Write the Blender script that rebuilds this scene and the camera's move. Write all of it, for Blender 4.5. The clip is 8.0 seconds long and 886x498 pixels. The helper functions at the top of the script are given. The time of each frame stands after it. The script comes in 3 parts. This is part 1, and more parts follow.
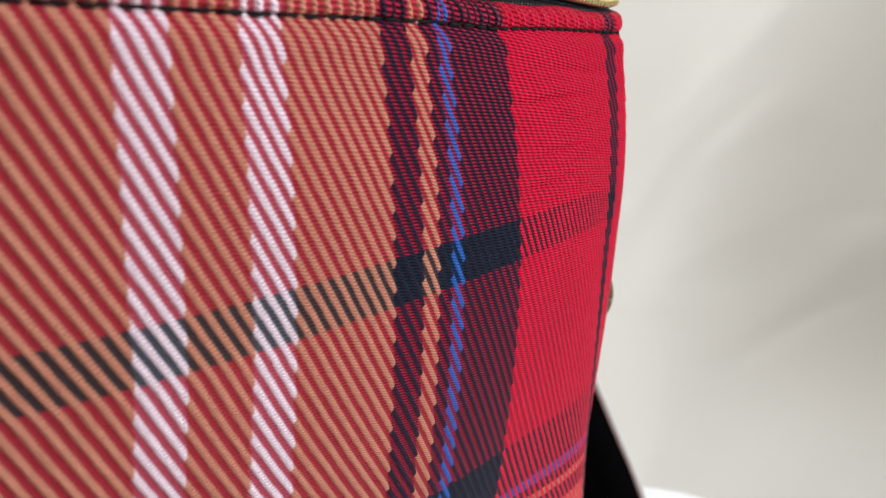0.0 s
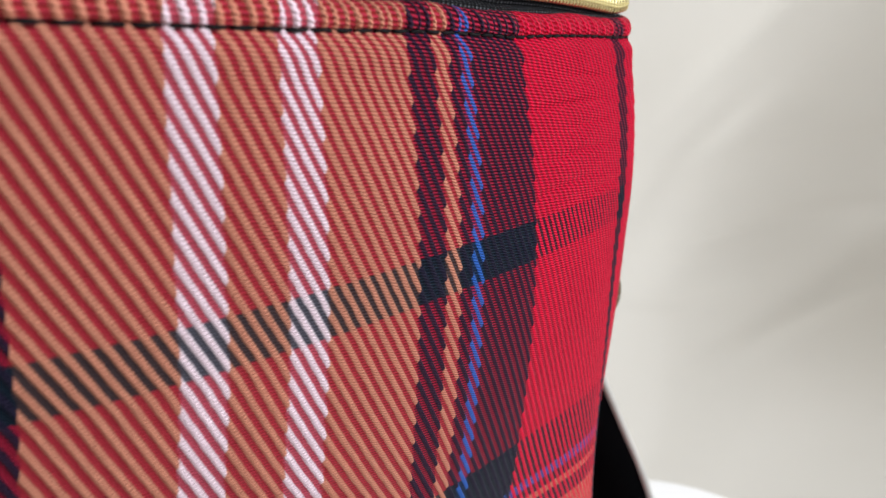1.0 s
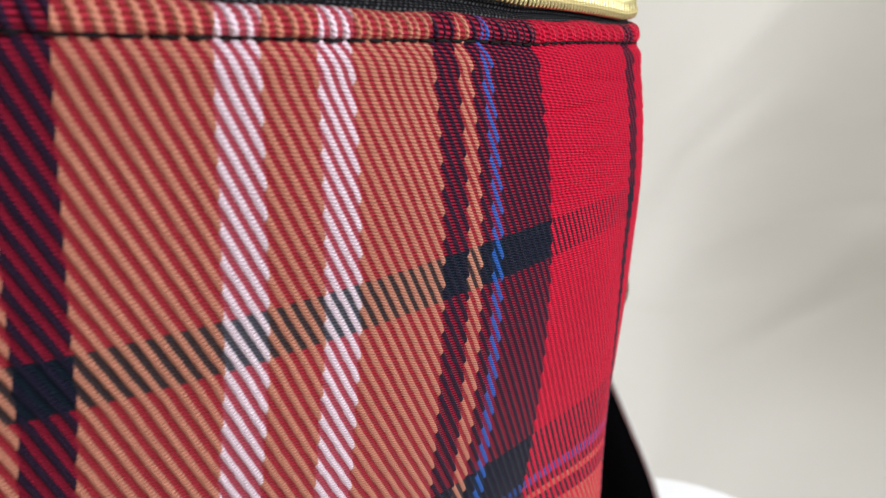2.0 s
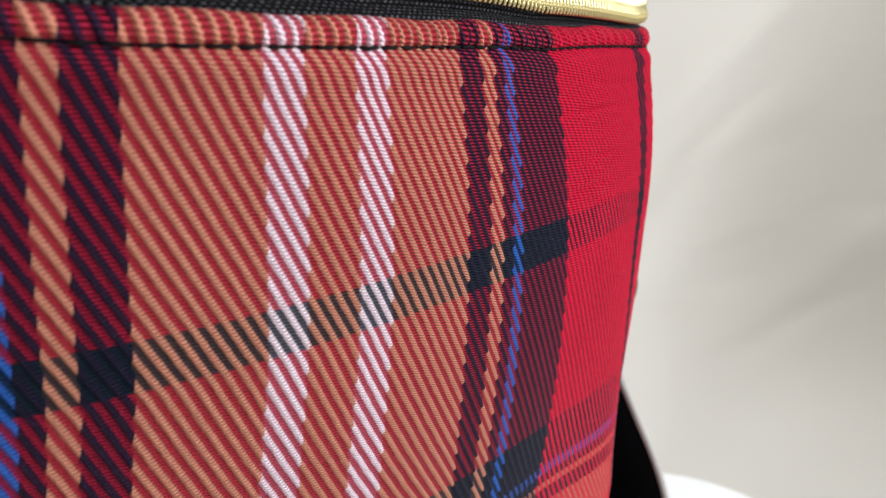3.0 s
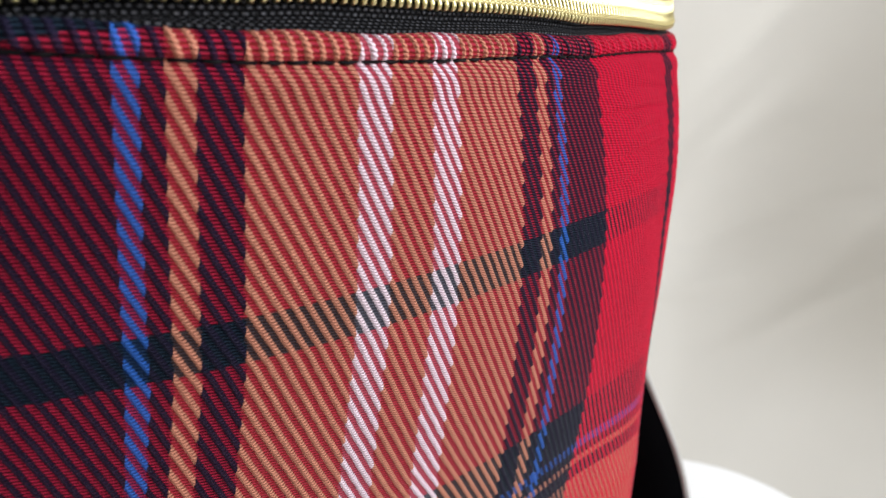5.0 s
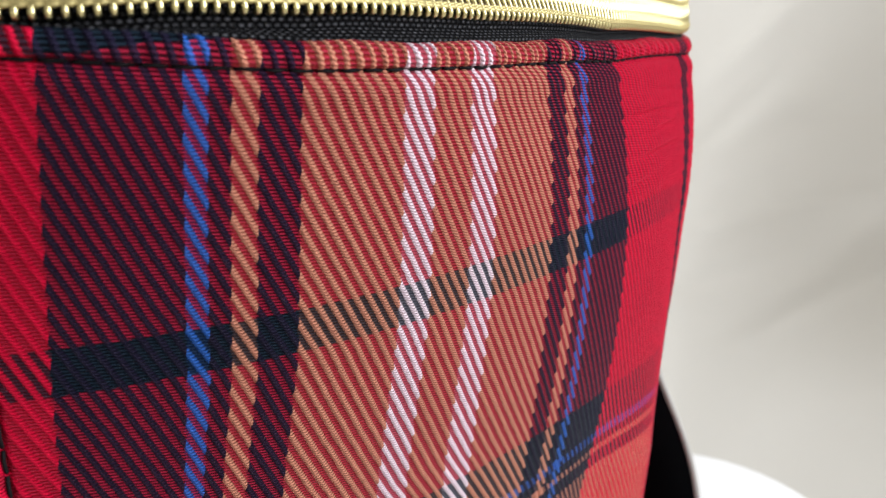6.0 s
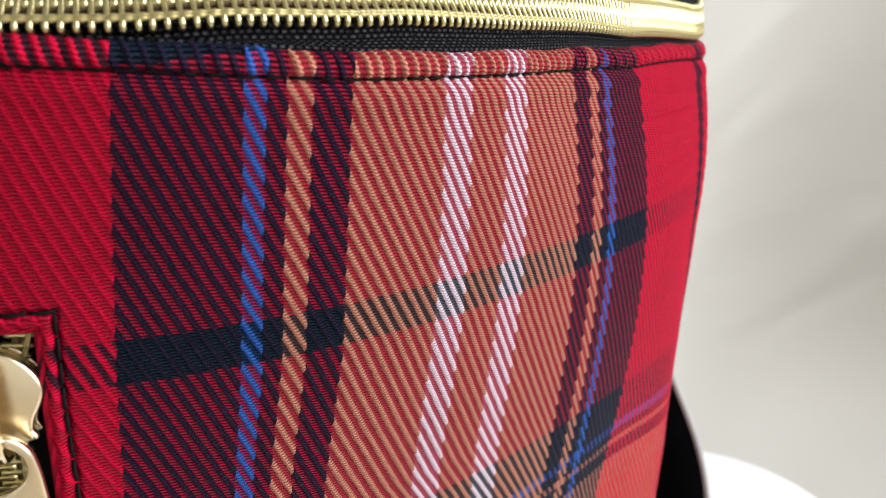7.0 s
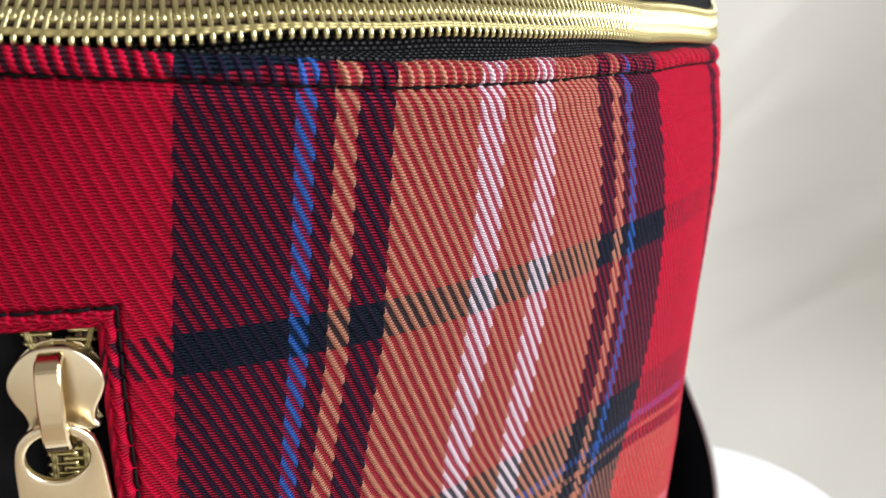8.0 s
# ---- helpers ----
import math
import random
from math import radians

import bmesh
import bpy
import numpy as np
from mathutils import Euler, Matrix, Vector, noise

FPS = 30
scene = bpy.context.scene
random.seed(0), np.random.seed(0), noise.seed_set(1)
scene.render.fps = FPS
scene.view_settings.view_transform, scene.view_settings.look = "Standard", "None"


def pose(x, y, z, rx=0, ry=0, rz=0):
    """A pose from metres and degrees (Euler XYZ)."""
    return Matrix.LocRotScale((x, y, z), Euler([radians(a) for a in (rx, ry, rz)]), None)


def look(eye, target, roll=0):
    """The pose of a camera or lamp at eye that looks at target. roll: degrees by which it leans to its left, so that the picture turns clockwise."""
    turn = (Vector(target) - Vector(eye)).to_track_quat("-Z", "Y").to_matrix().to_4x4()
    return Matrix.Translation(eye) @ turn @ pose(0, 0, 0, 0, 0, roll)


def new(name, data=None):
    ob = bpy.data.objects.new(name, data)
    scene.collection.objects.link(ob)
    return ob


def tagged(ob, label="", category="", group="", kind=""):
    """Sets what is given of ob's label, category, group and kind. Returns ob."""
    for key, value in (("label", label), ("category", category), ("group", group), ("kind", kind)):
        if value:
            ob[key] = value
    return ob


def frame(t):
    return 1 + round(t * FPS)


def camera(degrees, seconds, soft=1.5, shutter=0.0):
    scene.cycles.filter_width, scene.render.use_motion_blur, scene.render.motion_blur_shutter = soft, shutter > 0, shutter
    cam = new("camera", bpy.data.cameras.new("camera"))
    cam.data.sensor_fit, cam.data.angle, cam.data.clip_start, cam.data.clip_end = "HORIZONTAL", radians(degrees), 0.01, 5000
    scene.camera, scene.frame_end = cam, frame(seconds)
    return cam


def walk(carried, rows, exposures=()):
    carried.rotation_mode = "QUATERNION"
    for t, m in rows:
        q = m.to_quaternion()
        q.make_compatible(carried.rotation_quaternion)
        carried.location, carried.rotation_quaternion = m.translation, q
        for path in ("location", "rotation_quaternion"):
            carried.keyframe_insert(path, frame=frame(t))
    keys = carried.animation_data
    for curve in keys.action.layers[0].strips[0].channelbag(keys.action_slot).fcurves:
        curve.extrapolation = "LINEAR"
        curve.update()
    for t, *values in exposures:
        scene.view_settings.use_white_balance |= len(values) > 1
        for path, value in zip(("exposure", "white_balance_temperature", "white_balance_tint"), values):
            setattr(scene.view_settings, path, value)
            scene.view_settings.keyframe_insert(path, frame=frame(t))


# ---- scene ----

# One unit of the bag's own measure is a millimetre and a twentieth; the eye starts over the table.
K = 0.00105
TABLE = 0.45
EYE = TABLE + 250 * K

# ---- camera and walk ----
cam = camera(52.9, 8.0, soft=1.4)
cam.data.dof.use_dof = True
cam.data.dof.focus_distance = 0.120
cam.data.dof.aperture_fstop = 36.0
ROWS = [
    (0.0, 0.00, 0.00, 0.00, 68.93, -3.06, 1.18),
    (0.5, -1.15, -1.82, 1.14, 68.70, -3.01, 1.21),
    (1.0, -2.49, -3.90, 2.06, 68.61, -2.93, 1.11),
    (2.5, -6.38, -11.34, 4.09, 68.68, -2.86, 1.12),
    (3.0, -7.83, -14.05, 4.86, 68.61, -2.80, 1.14),
    (3.5, -9.14, -16.82, 5.76, 68.47, -2.78, 1.31),
    (4.0, -10.81, -19.78, 6.68, 68.34, -2.76, 1.36),
    (4.5, -12.50, -22.73, 7.57, 68.25, -2.70, 1.49),
    (6.0, -18.83, -31.08, 10.42, 67.92, -2.66, 1.50),
    (6.5, -20.97, -33.82, 11.16, 67.98, -2.68, 1.52),
    (7.0, -22.95, -36.57, 12.21, 67.88, -2.66, 1.59),
    (7.5, -24.88, -39.18, 13.17, 67.83, -2.58, 1.66),
    (8.0, -26.87, -41.83, 14.42, 67.64, -2.59, 1.71),
]
walk(cam, [(t, pose(K * x, K * y, EYE + K * z, rx, ry, rz)) for t, x, y, z, rx, ry, rz in ROWS],
     [(0.0, -0.06), (4.5, -0.05), (6.5, 0.0), (8.0, 0.05)])

# ---- world and lights ----
world = bpy.data.worlds.new("daylight")
scene.world = world
world.use_nodes = True
wn = world.node_tree.nodes
sky = wn.new("ShaderNodeTexSky")
sky.sky_type = "NISHITA"
sky.sun_disc = False
sky.sun_elevation, sky.sun_rotation = radians(40), radians(200)
world.node_tree.links.new(sky.outputs[0], wn["Background"].inputs[0])
wn["Background"].inputs[1].default_value = 0.1


def area_lamp(name, eye, target, wide, high, watts, colour):
    lamp = bpy.data.lights.new(name, "AREA")
    lamp.shape, lamp.size, lamp.size_y = "RECTANGLE", wide, high
    lamp.energy, lamp.color = watts, colour
    ob = new(name, lamp)
    ob.matrix_world = look(eye, target)
    return ob


area_lamp("window_daylight", (1.46, -0.30, 1.45), (0.0, 0.0, 0.75), 1.3, 1.2, 59, (0.94, 0.975, 1.02))

# ---- materials ----


def material(name):
    m = bpy.data.materials.new(name)
    m.use_nodes = True
    return m, m.node_tree.nodes, m.node_tree.links, m.node_tree.nodes["Principled BSDF"]


def calc(nodes, links, op, a, b=None, c=None):
    n = nodes.new("ShaderNodeMath")
    n.operation = op
    for i, value in enumerate((a, b, c)):
        if value is None:
            continue
        if isinstance(value, (int, float)):
            n.inputs[i].default_value = value
        else:
            links.new(value, n.inputs[i])
    return n.outputs[0]


def mixed(nodes, links, factor, a, b, blend="MIX"):
    n = nodes.new("ShaderNodeMix")
    n.data_type, n.blend_type = "RGBA", blend
    for socket, value in ((n.inputs[0], factor), (n.inputs[6], a), (n.inputs[7], b)):
        if isinstance(value, (int, float)):
            socket.default_value = value
        elif isinstance(value, tuple):
            socket.default_value = (*value, 1)
        else:
            links.new(value, socket)
    return n.outputs[2]


def noisy(nodes, links, scale, detail=3, vector=None):
    n = nodes.new("ShaderNodeTexNoise")
    n.inputs["Scale"].default_value, n.inputs["Detail"].default_value = scale, detail
    if vector is None:
        vector = nodes.new("ShaderNodeTexCoord").outputs["Object"]
    links.new(vector, n.inputs["Vector"])
    return n.outputs["Fac"]


def bumped(nodes, links, shader, height, strength, distance):
    n = nodes.new("ShaderNodeBump")
    n.inputs["Strength"].default_value, n.inputs["Distance"].default_value = strength, distance
    links.new(height, n.inputs["Height"])
    links.new(n.outputs[0], shader.inputs["Normal"])
    return n


def plain(name, colour, rough, metal=0.0, grain=400, relief=0.0001, vary=0.15, strength=0.3, shine=0.5):
    """A surface of one colour with stains at one scale and grain at another."""
    m, nodes, links, s = material(name)
    big = noisy(nodes, links, grain / 25)
    fine = noisy(nodes, links, grain, 4)
    dark = tuple(c * (1 - vary) for c in colour)
    pale = tuple(min(1, c * (1 + vary)) for c in colour)
    tone = mixed(nodes, links, big, dark, pale)
    tone = mixed(nodes, links, calc(nodes, links, "MULTIPLY", fine, 0.4), tone, dark)
    links.new(tone, s.inputs["Base Color"])
    s.inputs["Metallic"].default_value = metal
    s.inputs["Specular IOR Level"].default_value = shine
    links.new(calc(nodes, links, "MULTIPLY_ADD", fine, 0.2, rough - 0.1), s.inputs["Roughness"])
    bumped(nodes, links, s, fine, strength, relief)
    return m


# The weft's red is the warp's scarlet with the grooves' shade put into it.
TAN, SHADED_RED, WHITE = (0.61, 0.25, 0.165), (0.38, 0.015, 0.046), (0.92, 0.74, 0.82)
NAVY, BLUE, SCARLET = (0.015, 0.012, 0.030), (0.030, 0.120, 0.46), (0.71, 0.007, 0.046)
CORD_U, CORD_V, PICK = 1.56, 2.84, 0.40
CORD_SHARE = 0.51
# Half of the warp's sett outwards from its middle: where each colour ends.
SETT = [(3.1, TAN), (7.6, WHITE), (20.3, TAN), (25.3, NAVY), (27.7, TAN), (30.3, NAVY), (32.6, BLUE), (45.3, NAVY), (80.2, SCARLET), (84.2, NAVY), (118, SCARLET)]
# The weft upwards from below: where each colour ends.
DARK_WEFT = (0.011, 0.023, 0.038)
WEFT = [(-82, SHADED_RED), (-78, WHITE), (-55, TAN), (-51.2, DARK_WEFT), (-49.2, TAN), (-47, DARK_WEFT), (-44.8, BLUE), (-34.7, DARK_WEFT),
        (-5.1, SHADED_RED), (0, DARK_WEFT), (28.9, SHADED_RED), (39.7, DARK_WEFT), (60, SHADED_RED)]


def stripes(nodes, links, value, low, high, bands):
    """Bands of colour along a value: each band ends at its number."""
    ramp = nodes.new("ShaderNodeValToRGB")
    ramp.color_ramp.interpolation = "CONSTANT"
    links.new(calc(nodes, links, "DIVIDE", calc(nodes, links, "SUBTRACT", value, low), high - low), ramp.inputs[0])
    stops = ramp.color_ramp.elements
    start = low
    for i, (end, colour) in enumerate(bands):
        if i == 0:
            e = stops[0]
            e.position = 0
        elif i == 1:
            e = stops[1]
            e.position = (start - low) / (high - low)
        else:
            e = stops.new((start - low) / (high - low))
        e.color = (*colour, 1)
        start = end
    return ramp.outputs[0]


def tartan_material():
    m, nodes, links, s = material("tartan_twill")

    def f(op, *args):
        return calc(nodes, links, op, *args)

    place = nodes.new("ShaderNodeUVMap")
    place.uv_map = "cloth"
    split = nodes.new("ShaderNodeSeparateXYZ")
    links.new(place.outputs[0], split.inputs[0])
    u, v = split.outputs[0], split.outputs[1]
    wander = f("SUBTRACT", noisy(nodes, links, 0.35, 2, place.outputs[0]), 0.5)
    column = f("FLOOR", f("ADD", f("DIVIDE", u, CORD_U), f("DIVIDE", v, CORD_V)))
    step = f("ADD", f("DIVIDE", v, PICK), f("MULTIPLY", column, 0.37))
    # a cord is a row of beads, one for each pick, so that its edge is scalloped
    phase = f("ADD", f("DIVIDE", u, CORD_U), f("DIVIDE", v, CORD_V))
    phase = f("ADD", phase, f("MULTIPLY", wander, 0.16))
    across = f("FRACT", phase)
    middle = f("SUBTRACT", across, 0.5 * CORD_SHARE)
    slanted = f("FRACT", f("ADD", step, f("MULTIPLY", across, 0.9)))
    bead = f("SINE", f("MULTIPLY", slanted, math.pi))
    reach = f("MULTIPLY", f("MULTIPLY_ADD", bead, 0.44, 0.70), 0.5 * CORD_SHARE)
    off = f("ABSOLUTE", f("SUBTRACT", f("FRACT", f("ADD", middle, 0.5)), 0.5))
    on_cord = f("LESS_THAN", off, reach)
    rise = f("COSINE", f("MULTIPLY", f("MINIMUM", f("DIVIDE", off, reach), 1.0), 0.5 * math.pi))
    # each warp float is cut off blunt, so that a stripe's edge is saw-toothed
    leaning = f("MULTIPLY", f("SUBTRACT", f("FRACT", f("ADD", middle, 0.5)), 0.5), -0.11 * CORD_V)
    warp = stripes(nodes, links, f("ABSOLUTE", f("ADD", f("ADD", u, leaning), f("MULTIPLY", wander, 0.25))), 0, 118, SETT)
    # the picks lie askew between the cords
    dash = f("SINE", f("MULTIPLY", f("FRACT", f("ADD", step, f("MULTIPLY", across, 0.5))), math.pi))
    weft = stripes(nodes, links, f("ADD", v, f("MULTIPLY", wander, 0.3)), -90, 60, WEFT)
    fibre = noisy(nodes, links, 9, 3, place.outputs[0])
    stain = noisy(nodes, links, 0.06, 3, place.outputs[0])
    # between two picks the warp underneath tints the weft; crevice shade is painted in
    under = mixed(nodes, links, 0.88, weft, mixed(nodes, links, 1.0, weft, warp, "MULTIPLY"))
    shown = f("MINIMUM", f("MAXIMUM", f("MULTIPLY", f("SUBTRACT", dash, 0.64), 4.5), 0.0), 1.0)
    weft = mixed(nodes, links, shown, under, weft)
    # loose fibres carry a little of each yarn's colour over to its neighbours
    weft = mixed(nodes, links, 0.06, weft, warp)
    warp = mixed(nodes, links, 0.06, warp, weft)
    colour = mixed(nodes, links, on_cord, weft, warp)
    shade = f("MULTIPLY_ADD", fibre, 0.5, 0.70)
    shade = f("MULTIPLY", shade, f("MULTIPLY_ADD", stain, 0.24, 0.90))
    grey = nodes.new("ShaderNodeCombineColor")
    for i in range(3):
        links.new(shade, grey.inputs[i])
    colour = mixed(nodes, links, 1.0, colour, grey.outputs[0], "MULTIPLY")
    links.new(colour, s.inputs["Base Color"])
    s.inputs["Roughness"].default_value = 0.42
    s.inputs["Specular IOR Level"].default_value = 0.045
    # threads: each pick is a small round, and so is each bead of a cord
    height = f("MULTIPLY", mixed(nodes, links, on_cord, dash, bead), 0.65)
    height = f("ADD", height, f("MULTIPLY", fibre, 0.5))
    height = f("ADD", height, f("MULTIPLY", rise, 0.9))
    bumped(nodes, links, s, height, 1.0, 0.00046)
    return m


def black_weave_material():
    m, nodes, links, s = material("black_woven_tape")

    def f(op, *args):
        return calc(nodes, links, op, *args)

    place = nodes.new("ShaderNodeUVMap")
    place.uv_map = "cloth"
    split = nodes.new("ShaderNodeSeparateXYZ")
    links.new(place.outputs[0], split.inputs[0])
    u, v = split.outputs[0], split.outputs[1]
    row = f("FLOOR", f("DIVIDE", v, 0.6))
    a = f("ABSOLUTE", f("SINE", f("MULTIPLY", f("ADD", f("DIVIDE", u, 0.95), f("MULTIPLY", row, 0.5)), math.pi)))
    b = f("ABSOLUTE", f("SINE", f("MULTIPLY", f("DIVIDE", v, 0.6), math.pi)))
    fibre = noisy(nodes, links, 1.3, 4, place.outputs[0])
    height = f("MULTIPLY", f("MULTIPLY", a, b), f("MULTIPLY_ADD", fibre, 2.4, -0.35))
    # glints on the raised threads are painted as a paler base colour
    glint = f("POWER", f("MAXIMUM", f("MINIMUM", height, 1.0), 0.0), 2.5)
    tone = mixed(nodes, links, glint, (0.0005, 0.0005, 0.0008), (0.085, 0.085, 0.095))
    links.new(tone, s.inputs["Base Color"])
    s.inputs["Roughness"].default_value = 0.6
    s.inputs["Specular IOR Level"].default_value = 0.06
    bumped(nodes, links, s, height, 1.0, 0.0003)
    return m


def gold_material(name, colour, rough):
    m, nodes, links, s = material(name)
    fine = noisy(nodes, links, 2500, 3)
    big = noisy(nodes, links, 160, 2)
    tone = mixed(nodes, links, big, colour, tuple(c * 0.86 for c in colour))
    links.new(tone, s.inputs["Base Color"])
    s.inputs["Metallic"].default_value = 1.0
    links.new(calc(nodes, links, "MULTIPLY_ADD", fine, 0.14, rough - 0.07), s.inputs["Roughness"])
    bumped(nodes, links, s, fine, 0.15, 0.00003)
    return m


def cloth_material():
    m, nodes, links, s = material("white_backdrop_cloth")
    big = noisy(nodes, links, 3.0, 4)
    fine = noisy(nodes, links, 900, 3)
    links.new(mixed(nodes, links, big, (0.63, 0.605, 0.557), (0.69, 0.665, 0.617)), s.inputs["Base Color"])
    s.inputs["Roughness"].default_value = 0.85
    bumped(nodes, links, s, fine, 0.25, 0.0004)
    return m


tartan = tartan_material()
black_tape = black_weave_material()
gold_teeth = gold_material("pale_gold_teeth", (0.68, 0.60, 0.31), 0.30)
gold_slider = gold_material("polished_gold", (1.0, 0.86, 0.60), 0.26)
gold_mirror = gold_material("mirror_gold", (0.93, 0.76, 0.50), 0.13)
gold_thread = plain("gold_thread", (0.46, 0.38, 0.16), 0.4, 0.5, 3000, 0.00005, 0.3)
brown_cord = plain("brown_filler_cord", (0.10, 0.062, 0.03), 0.7, 0.0, 3000, 0.00008, 0.3)
black_thread = plain("black_thread", (0.006, 0.005, 0.006), 0.7, 0.0, 4000, 0.00008, 0.3, shine=0.1)
black_cloth = plain("black_lining", (0.008, 0.008, 0.010), 0.8, 0.0, 1500, 0.0002, 0.3, shine=0.15)
black_webbing = plain("black_webbing", (0.0015, 0.0015, 0.002), 0.9, 0.0, 1500, 0.0002, 0.3, shine=0.02)
grey_binding = plain("grey_binding", (0.35, 0.34, 0.32), 0.7, 0.0, 1500, 0.0002, 0.2)
brown_leather = plain("brown_leather", (0.10, 0.06, 0.03), 0.5, 0.0, 900, 0.0002, 0.3)
white_top = plain("white_laminate", (0.86, 0.86, 0.86), 0.45, 0.0, 300, 0.00005, 0.03)
wall_paint = plain("wall_paint", (0.78, 0.76, 0.73), 0.8, 0.0, 120, 0.0003, 0.05)
ceiling_paint = plain("ceiling_paint", (0.32, 0.30, 0.27), 0.85, 0.0, 120, 0.0003, 0.08)
floor_wood = plain("floor_wood", (0.54, 0.45, 0.35), 0.5, 0.0, 60, 0.0003, 0.25)
frame_paint = plain("frame_paint", (0.80, 0.80, 0.79), 0.5, 0.0, 120, 0.0002, 0.05)
backdrop_cloth = cloth_material()

# ---- helpers for meshes ----


def finish(name, mesh, mat, parent=None, label="", smooth=True):
    mesh.materials.append(mat)
    if smooth:
        mesh.shade_smooth()
    ob = new(name, mesh)
    if parent is not None:
        ob.parent = parent
    if label:
        ob["label"] = label
    return ob


def part(name, bm, mat, parent, label="", smooth=True):
    mesh = bpy.data.meshes.new(name)
    bmesh.ops.recalc_face_normals(bm, faces=bm.faces)
    bm.to_mesh(mesh)
    bm.free()
    return finish(name, mesh, mat, parent, label, smooth)


def sheet(name, P, mat, parent=None, label="", uv=None, keep=None, closed=False, smooth=True):
    """A mesh of a grid of places P[i, j]; uv[i, j] on the layer cloth; keep[i, j] says which cells are there; closed joins the last row to the first."""
    rows, cols = P.shape[:2]
    index = np.arange(rows * cols).reshape(rows, cols)
    if closed:
        index = np.concatenate([index, index[:1]])
    a, b, c, d = index[:-1, :-1], index[:-1, 1:], index[1:, 1:], index[1:, :-1]
    quads = np.stack([a, b, c, d], -1).reshape(-1, 4)
    if keep is not None:
        quads = quads[keep.reshape(-1)]
    mesh = bpy.data.meshes.new(name)
    mesh.vertices.add(rows * cols)
    mesh.vertices.foreach_set("co", np.ascontiguousarray(P, dtype=np.float32).reshape(-1))
    mesh.loops.add(len(quads) * 4)
    mesh.loops.foreach_set("vertex_index", quads.reshape(-1).astype(np.int32))
    mesh.polygons.add(len(quads))
    mesh.polygons.foreach_set("loop_start", np.arange(0, len(quads) * 4, 4, dtype=np.int32))
    mesh.update(calc_edges=True)
    if uv is not None:
        layer = mesh.uv_layers.new(name="cloth")
        flat = uv.reshape(-1, 2)[quads.reshape(-1)]
        layer.data.foreach_set("uv", np.ascontiguousarray(flat, dtype=np.float32).reshape(-1))
    mesh.validate()
    return finish(name, mesh, mat, parent, label, smooth)


def tube(name, path, radius, mat, parent=None, label="", sides=8, flat=1.0, across=None):
    """A round cord along a path of places, closed at its ends; flat squeezes it along across."""
    path = np.asarray(path, dtype=float)
    t = np.gradient(path, axis=0)
    t /= np.linalg.norm(t, axis=1)[:, None]
    ref = np.array([0, 0, 1.0]) if across is None else np.asarray(across, dtype=float)
    a = np.cross(t, ref)
    a /= np.linalg.norm(a, axis=1)[:, None]
    b = np.cross(a, t)
    radius = np.broadcast_to(np.asarray(radius, dtype=float), (len(path),))
    bm = bmesh.new()
    rings = []
    for i in range(len(path)):
        ring = []
        for k in range(sides):
            g = 2 * math.pi * k / sides
            ring.append(bm.verts.new(path[i] + radius[i] * (math.cos(g) * a[i] + flat * math.sin(g) * b[i])))
        rings.append(ring)
    for r0, r1 in zip(rings, rings[1:]):
        for k in range(sides):
            bm.faces.new((r0[k], r0[(k + 1) % sides], r1[(k + 1) % sides], r1[k]))
    bm.faces.new(rings[0][::-1])
    bm.faces.new(rings[-1])
    return part(name, bm, mat, parent, label)


def box(name, low, high, mat, parent=None, label="", bevel=0.0):
    bm = bmesh.new()
    bmesh.ops.create_cube(bm, size=1)
    low, high = Vector(low), Vector(high)
    for vert in bm.verts:
        vert.co = Vector((low[i] + (vert.co[i] + 0.5) * (high[i] - low[i]) for i in range(3)))
    if bevel:
        bmesh.ops.bevel(bm, geom=bm.edges[:], offset=bevel, segments=2, affect="EDGES", profile=0.5)
    return part(name, bm, mat, parent, label, smooth=False)


# ---- the bag's curved front ----
TURN_U = np.array([-150, -135, -110, -60, -25, 0, 20, 45, 70, 89, 95, 100, 122, 250.0])
TURN_A = np.array([-1.5, -1.2, -0.1, 0.156, 0.527, 0.783, 0.912, 1.013, 1.109, 1.18, 1.5, 2.0, 2.45, 2.6])
U_FINE = np.linspace(-160, 260, 8401)
A_FINE = np.interp(U_FINE, TURN_U, TURN_A)
A_FINE = np.convolve(np.pad(A_FINE, 60, mode="edge"), np.ones(121) / 121, mode="valid")
X_FINE = np.concatenate([[0], np.cumsum((np.cos(A_FINE[1:]) + np.cos(A_FINE[:-1])) / 2 * 0.05)])
Y_FINE = np.concatenate([[0], np.cumsum((np.sin(A_FINE[1:]) + np.sin(A_FINE[:-1])) / 2 * 0.05)])
X_FINE -= np.interp(0, U_FINE, X_FINE)
Y_FINE -= np.interp(0, U_FINE, Y_FINE)


